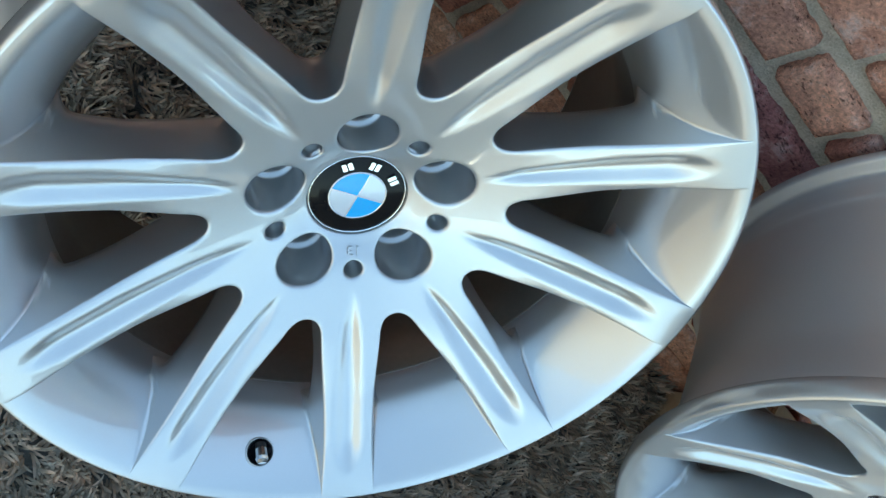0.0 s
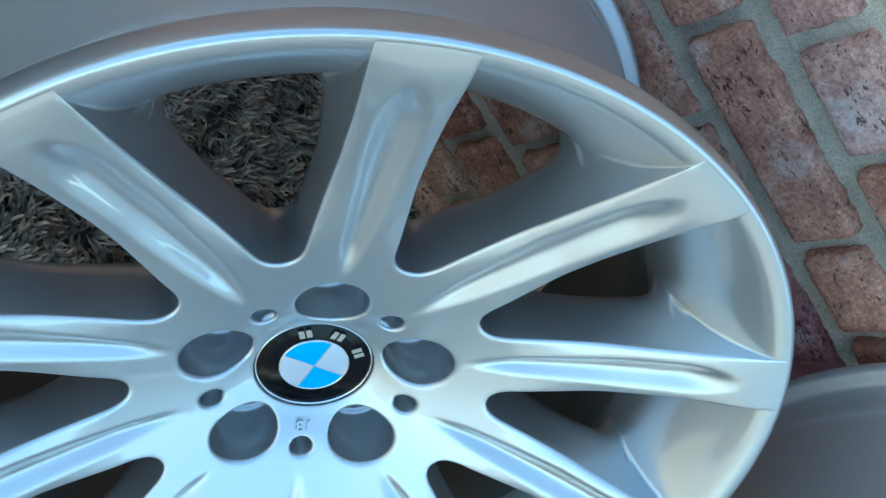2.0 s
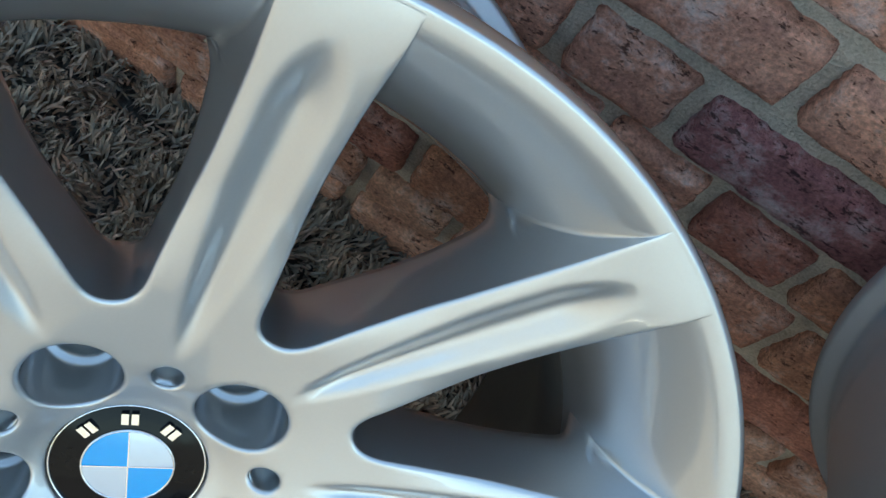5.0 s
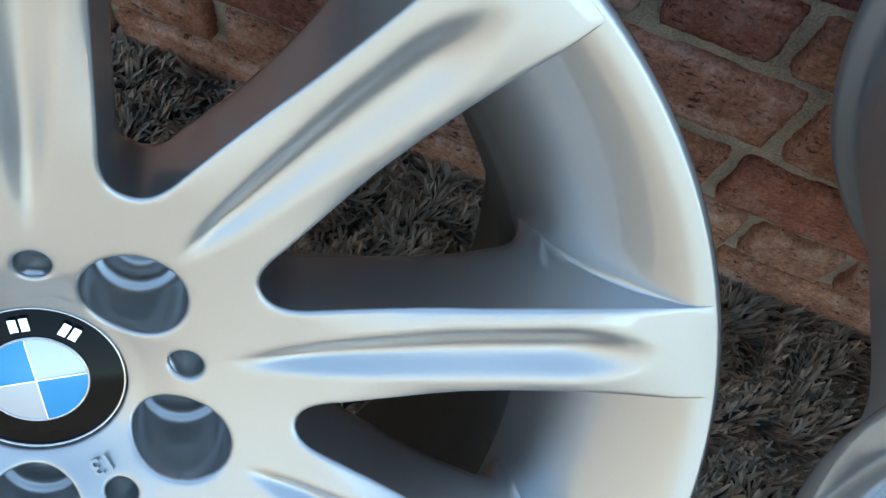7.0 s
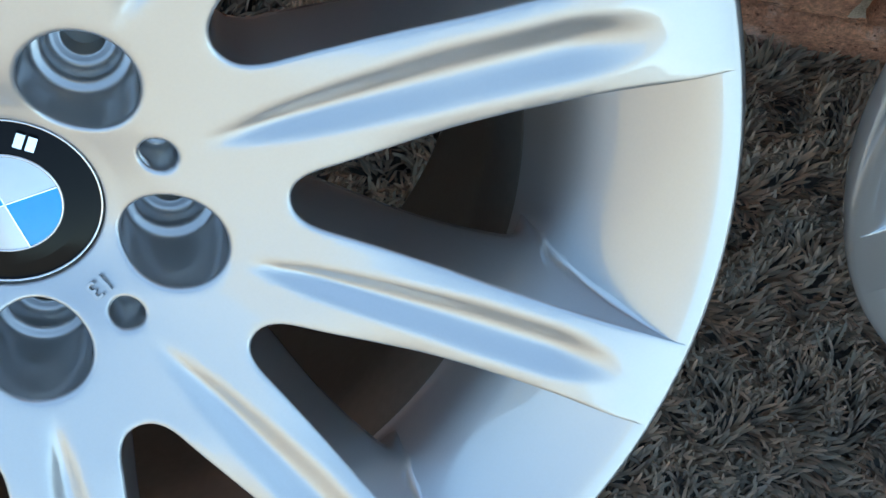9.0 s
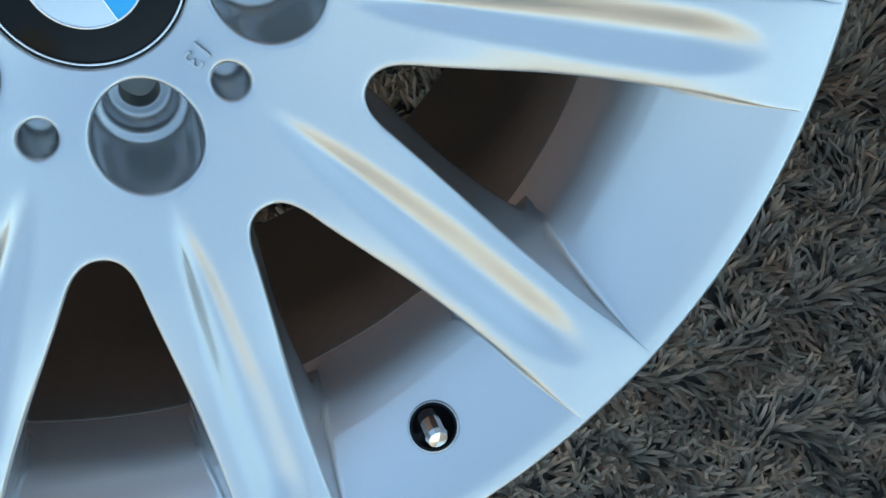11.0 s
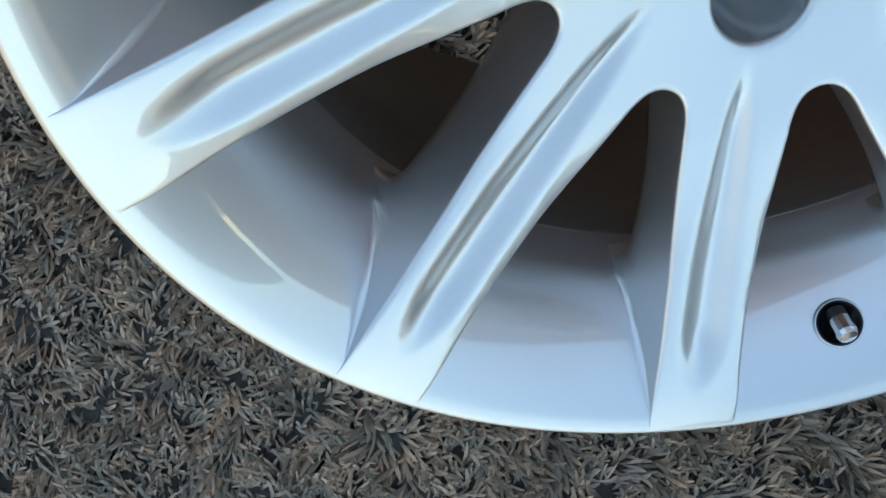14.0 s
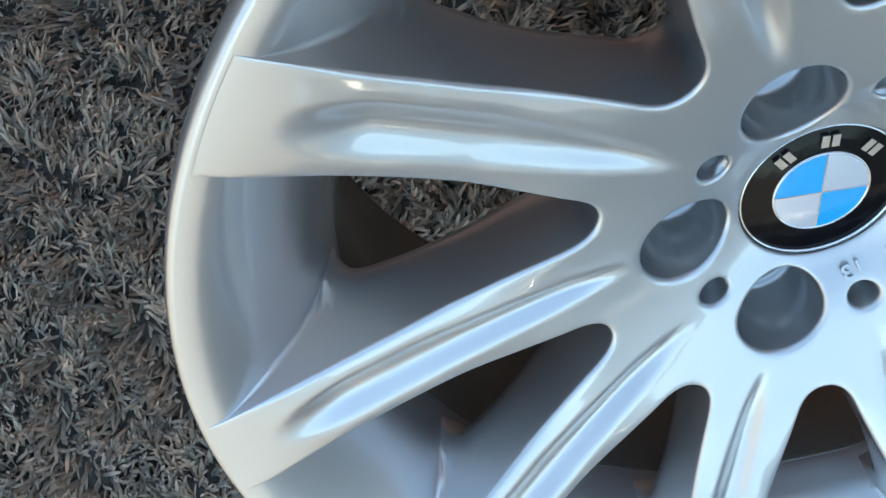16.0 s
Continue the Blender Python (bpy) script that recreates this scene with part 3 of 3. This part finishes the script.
def rough_brick(seed, length, height, mat):
    """A worn brick: rounded corners, chipped and uneven edges; its front at y = 0, its middle at x = z = 0."""
    rnd = random.Random(seed)
    nx, nz = max(12, int(length / 0.0052)), 12
    ox, oz = rnd.uniform(0, 50), rnd.uniform(0, 50)
    tilt, warp = rnd.uniform(-0.03, 0.03), rnd.uniform(-0.02, 0.02)
    verts, faces = [], []
    for i in range(nx + 1):
        for j in range(nz + 1):
            x, z = length * (i / nx - 0.5), height * (j / nz - 0.5)
            # distance from the edge, with round corners
            ex, ez = length / 2 - abs(x), height / 2 - abs(z)
            chip = 0.0022 + 0.0022 * noise.noise(Vector((x * 45 + ox, z * 45 + oz, 3.0))) + 0.0019 * noise.noise(Vector((x * 150 + ox, z * 150, 1.0)))
            rc = 0.007
            if ex < rc and ez < rc:
                d = rc - math.hypot(rc - ex, rc - ez)
                if d < chip:
                    k = (rc - chip) / max(1e-6, math.hypot(rc - ex, rc - ez))
                    x = math.copysign(length / 2 - rc + (rc - ex) * k, x)
                    z = math.copysign(height / 2 - rc + (rc - ez) * k, z)
                e = max(0.0, d)
            else:
                e = min(ex, ez)
                if ex < 1e-6:
                    x -= math.copysign(chip, x)
                if ez < 1e-6:
                    z -= math.copysign(chip, z)
            fall = 0.0075 * max(0.0, 1 - e / 0.0075) ** 2
            rough = 0.0016 * noise.noise(Vector((x * 60 + ox, z * 60 + oz, 5.0))) + 0.0012 * noise.noise(Vector((x * 170, z * 170 + oz, 9.0)))
            verts.append((x, fall + rough + tilt * z + warp * x * 0.3, z + 0.02 * tilt * x))
    for i in range(nx):
        for j in range(nz):
            a = i * (nz + 1) + j
            faces.append((a, a + nz + 1, a + nz + 2, a + 1))
    rim = [i * (nz + 1) for i in range(nx + 1)] + [nx * (nz + 1) + j for j in range(1, nz + 1)]
    rim += [i * (nz + 1) + nz for i in range(nx - 1, -1, -1)] + [j for j in range(nz - 1, 0, -1)]
    s = len(verts)
    verts += [(verts[i][0], 0.03, verts[i][2]) for i in rim]
    n = len(rim)
    faces += [(rim[(i + 1) % n], rim[i], s + i, s + (i + 1) % n) for i in range(n)]
    return mesh_of("brick", verts, faces, mat)


def wall_sheet():
    """The mortar bed behind the bricks, with a soft lumpy face, and the thickness of the wall."""
    verts, faces = [], []
    us = np.concatenate([[-6, -4, -2.5], np.arange(-1.3, 1.4, 0.009), [2.5, 4, 6]])
    zs = np.concatenate([np.arange(-0.06, 0.75, 0.009), np.arange(0.8, 1.35, 0.1)])
    for u in us:
        for z in zs:
            k = noise.noise(Vector((u * 24, z * 24, 0.3))) * 0.003 + noise.noise(Vector((u * 80, z * 80, 2.3))) * 0.0018
            verts.append((u, 0.0080 + k, z))
    nz = len(zs)
    for i in range(len(us) - 1):
        for j in range(nz - 1):
            a = i * nz + j
            faces.append((a, a + nz, a + nz + 1, a + 1))
    s = len(verts)
    for u, z in ((-6, -0.06), (6, -0.06), (6, zs[-1]), (-6, zs[-1])):
        verts += [(u, 0.006, z), (u, 0.22, z)]
    faces += [(s + 1, s + 3, s + 5, s + 7)] + [(s + 2 * i, s + 2 * i + 1, s + (2 * i + 3) % 8, s + (2 * i + 2) % 8) for i in range(4)]
    return mesh_of("wall_brick", verts, faces, M_MORTAR)


wall = new("wall_brick", wall_sheet())
wall.matrix_world = wall_matrix(0, 0)
tagged(wall, "old red brick wall with wide grey mortar joints", "brick wall", kind="structure")



def unseen_wall(name, size, m):
    """An unseen plain rendered wall, added to block low sky and colour the reflections."""
    bm = bmesh.new()
    bmesh.ops.create_cube(bm, size=1.0)
    bmesh.ops.scale(bm, vec=size, verts=bm.verts)
    bmesh.ops.translate(bm, vec=(0, 0, size[2] / 2 - 0.04), verts=bm.verts)
    bmesh.ops.bevel(bm, geom=bm.edges[:], offset=0.015, segments=2, affect="EDGES")
    me = bpy.data.meshes.new(name)
    bm.to_mesh(me)
    bm.free()
    me.materials.append(M_RENDER)
    ob = new(name, me)
    ob.matrix_world = m
    tagged(ob, "unseen plain pale wall, added to shape reflected light", "wall", kind="structure")


# all out of view; heights set by what the wheel should reflect
unseen_wall("wall_unseen_far_1", (7.4, 0.2, 2.55), wall_matrix(-2.5, 0, 6.0))
unseen_wall("wall_unseen_far_2", (4.98, 0.2, 1.0), wall_matrix(3.71, 0, 6.0))
unseen_wall("wall_unseen_side_1", (0.2, 5.7, 2.6), wall_matrix(-6.1, 0, 3.0))
unseen_wall("wall_unseen_side_2", (0.2, 5.7, 1.35), wall_matrix(6.1, 0, 3.0))

# ---- the rug ----
rug_rnd = np.random.RandomState(4)


def sheet(name, half, z, mat, cuts):
    verts, faces = [], []
    ext = np.linspace(-half, half, cuts)
    for x in ext:
        for y in ext:
            verts.append((x, y, z))
    for i in range(cuts - 1):
        for j in range(cuts - 1):
            faces.append((i * cuts + j, (i + 1) * cuts + j, (i + 1) * cuts + j + 1, i * cuts + j + 1))
    return mesh_of(name, verts, faces, mat)


# ground past the rug is out of view, added as a warm reflector
ground = new("ground", sheet("ground", 400.0, -0.030, M_BOUNCE_PAVING, 41))
tagged(ground, "unseen pale paving round the rug, added for warm bounce", "paving", kind="structure")
backing = new("rug_backing", mesh_of("rug_backing", [(u, -d, -0.022) for u in np.linspace(-0.805, 0.855, 12) for d in np.linspace(0.0, 0.985, 9)],
                                    [(i * 9 + j, i * 9 + j + 1, (i + 1) * 9 + j + 1, (i + 1) * 9 + j) for i in range(11) for j in range(8)], M_RUGBASE))
backing.matrix_world = wall_matrix(0, 0)
tagged(backing, "dark woven backing under the shaggy pile", "rug backing", kind="structure")


def pile_mesh():
    """Shaggy pile: soft flat yarns in tufts, curling over one another."""
    step = 0.0056
    us, ds = np.meshgrid(np.arange(-0.80, 0.85, step), np.arange(0.0, 0.98, step))
    xs, ys = (WALL_O[k] + WALL_U[k] * us + WALL_N[k] * ds for k in (0, 1))
    p = np.stack([xs.ravel(), ys.ravel()], 1) + rug_rnd.uniform(-0.7 * step, 0.7 * step, (xs.size, 2))
    p = p[p @ np.array([WALL_N.x, WALL_N.y]) > -0.328]
    # three yarns from every stitch
    lean_way = np.array([noise.noise(Vector((x * 30, y * 30, 1.7))) * 5.0 - 0.6 for x, y in p])
    lift = np.array([0.5 + 0.5 * noise.noise(Vector((x * 11, y * 11, 7.7))) for x, y in p])
    p, lean_way, lift = (np.concatenate([q, q, q]) for q in (p, lean_way, lift))
    n = len(p)
    p = p + rug_rnd.normal(0, 0.0016, (n, 2))
    head = lean_way + rug_rnd.normal(0, 0.42, n)
    curl = rug_rnd.normal(0, 0.65, n)
    length = rug_rnd.uniform(0.016, 0.028, n) * (0.85 + 0.35 * lift)
    lean = np.clip(rug_rnd.normal(0.60, 0.22, n), 0.25, 1.2)
    width = rug_rnd.uniform(0.0007, 0.0014, n)
    rows = []
    at = np.concatenate([p, np.full((n, 1), -0.021)], 1)
    last = 0.0
    for t, w in ((0.0, 0.7), (0.30, 1.0), (0.58, 1.15), (0.84, 0.95), (1.0, 0.4)):
        h = head + curl * t
        tilt = lean * (0.35 + 1.15 * t)
        go = np.stack([np.cos(h) * np.sin(tilt), np.sin(h) * np.sin(tilt), np.cos(tilt)], 1)
        at = at + go * (length * (t - last))[:, None]
        last = t
        side = np.stack([-np.sin(h), np.cos(h), 0.25 * np.sin(5 * head)], 1) * (width * w)[:, None]
        rows += [at - side, at + side]
    verts = np.stack(rows, 1).reshape(-1, 3)
    base = (np.arange(n) * 10)[:, None]
    quads = np.concatenate([base + np.array((2 * k, 2 * k + 1, 2 * k + 3, 2 * k + 2)) for k in range(4)], 0)
    me = bpy.data.meshes.new("rug_pile")
    me.vertices.add(len(verts))
    me.vertices.foreach_set("co", verts.ravel())
    me.loops.add(quads.size)
    me.loops.foreach_set("vertex_index", quads.ravel().astype(np.int32))
    me.polygons.add(len(quads))
    me.polygons.foreach_set("loop_start", np.arange(0, quads.size, 4, dtype=np.int32))
    me.polygons.foreach_set("loop_total", np.full(len(quads), 4, dtype=np.int32))
    me.polygons.foreach_set("use_smooth", np.ones(len(quads), dtype=bool))
    me.materials.append(M_PILE)
    me.update(calc_edges=True)
    return me


rug = new("shaggy_rug", pile_mesh())
tagged(rug, "charcoal grey shaggy rug with long matted pile", "rug", kind="stuff")

# ---- bricks of the wall: each course by its lower and upper edge and one or more of its joints ----
COURSES = [(-0.040, 0.027, (0.33,)), (0.039, 0.086, (0.418,)), (0.105, 0.161, (0.289,)), (0.186, 0.247, (0.303,)), (0.268, 0.318, (0.184, 0.267)), (0.332, 0.385, (0.050, 0.133)),
           (0.407, 0.457, (-0.016, 0.168, 0.253)), (0.478, 0.528, (0.014, 0.106))]
COURSES += [(0.550 + 0.0715 * i, 0.601 + 0.0715 * i, (0.06 * (i % 2) + 0.02 * i,)) for i in range(3)]
# the tone of the bricks of each course, up to the given place along it
TONES = [((9, M_ORANGE),), ((9, M_ORANGE),), ((0.10, M_RED), (0.285, M_ORANGE), (9, M_RED)), ((0.30, M_BROWN), (9, M_ORANGE)), ((0.18, M_BROWN), (0.265, M_RED), (9, M_ORANGE)),
         ((0.12, M_BROWN), (9, M_PURPLE)), ((0.25, M_BROWN), (9, M_RED)), ((0.105, M_PINK), (9, M_BROWN))]
seed, REACH = 0, []
for row, (z0, z1, joints) in enumerate(COURSES):
    rnd = random.Random(row * 7 + 3)
    ends = list(joints)
    while ends[-1] < 1.15:
        ends.append(ends[-1] + (0.179 if rnd.random() < 0.65 else 0.086) + rnd.uniform(-0.005, 0.005))
    while ends[0] > -1.0:
        ends.insert(0, ends[0] - (0.179 if rnd.random() < 0.65 else 0.086) - rnd.uniform(-0.005, 0.005))
    REACH.append((ends[0], ends[-1]))
    for a, b in zip(ends, ends[1:]):
        seed += 1
        ob = new("brick", rough_brick(seed, b - a - 0.0070, z1 - z0 + 0.006, next(t for end, t in TONES[row % len(TONES)] if (a + b) / 2 < end)))
        ob.parent = wall
        ob.matrix_local = Matrix.Translation(((a + b) / 2, -0.004 + rnd.uniform(-0.002, 0.002), (z0 + z1) / 2)) @ pose(0, 0, 0, rnd.uniform(-1, 1), rnd.uniform(-1.0, 1.0), rnd.uniform(-0.8, 0.8))


def far_bricks():
    """The rest of the wall, away from the wheels: plain bevelled bricks in one mesh."""
    rnd = random.Random(12)
    verts, faces = [], []
    for k in range(19):
        z = -0.014 + 0.0715 * k
        near = k < len(COURSES)
        u = -5.9 + 0.09 * (k % 2)
        z0, z1 = (COURSES[k][0], COURSES[k][1]) if near else (z - 0.026, z + 0.026)
        while u < 5.7:
            b = u + (0.179 if rnd.random() < 0.65 else 0.086)
            if not near or b < REACH[k][0] - 0.02 or u > REACH[k][1] + 0.02:
                s, y = len(verts), rnd.uniform(-0.006, -0.001)
                for inset, depth in ((0.0045, 0.028), (0.0035, y + 0.005), (0.009, y)):
                    verts += [(u + inset, depth, z0 + inset - 0.004), (b - inset, depth, z0 + inset - 0.004), (b - inset, depth, z1 - inset + 0.004), (u + inset, depth, z1 - inset + 0.004)]
                for q in (0, 4):
                    faces += [(s + q + i, s + q + (i + 1) % 4, s + q + 4 + (i + 1) % 4, s + q + 4 + i) for i in range(4)]
                faces.append((s + 8, s + 9, s + 10, s + 11))
            u = b
    return mesh_of("brickwork", verts, faces, M_BRICKS, False)


rest = part("brickwork", far_bricks(), wall)
tagged(rest, "further courses of old red brick", kind="stuff")
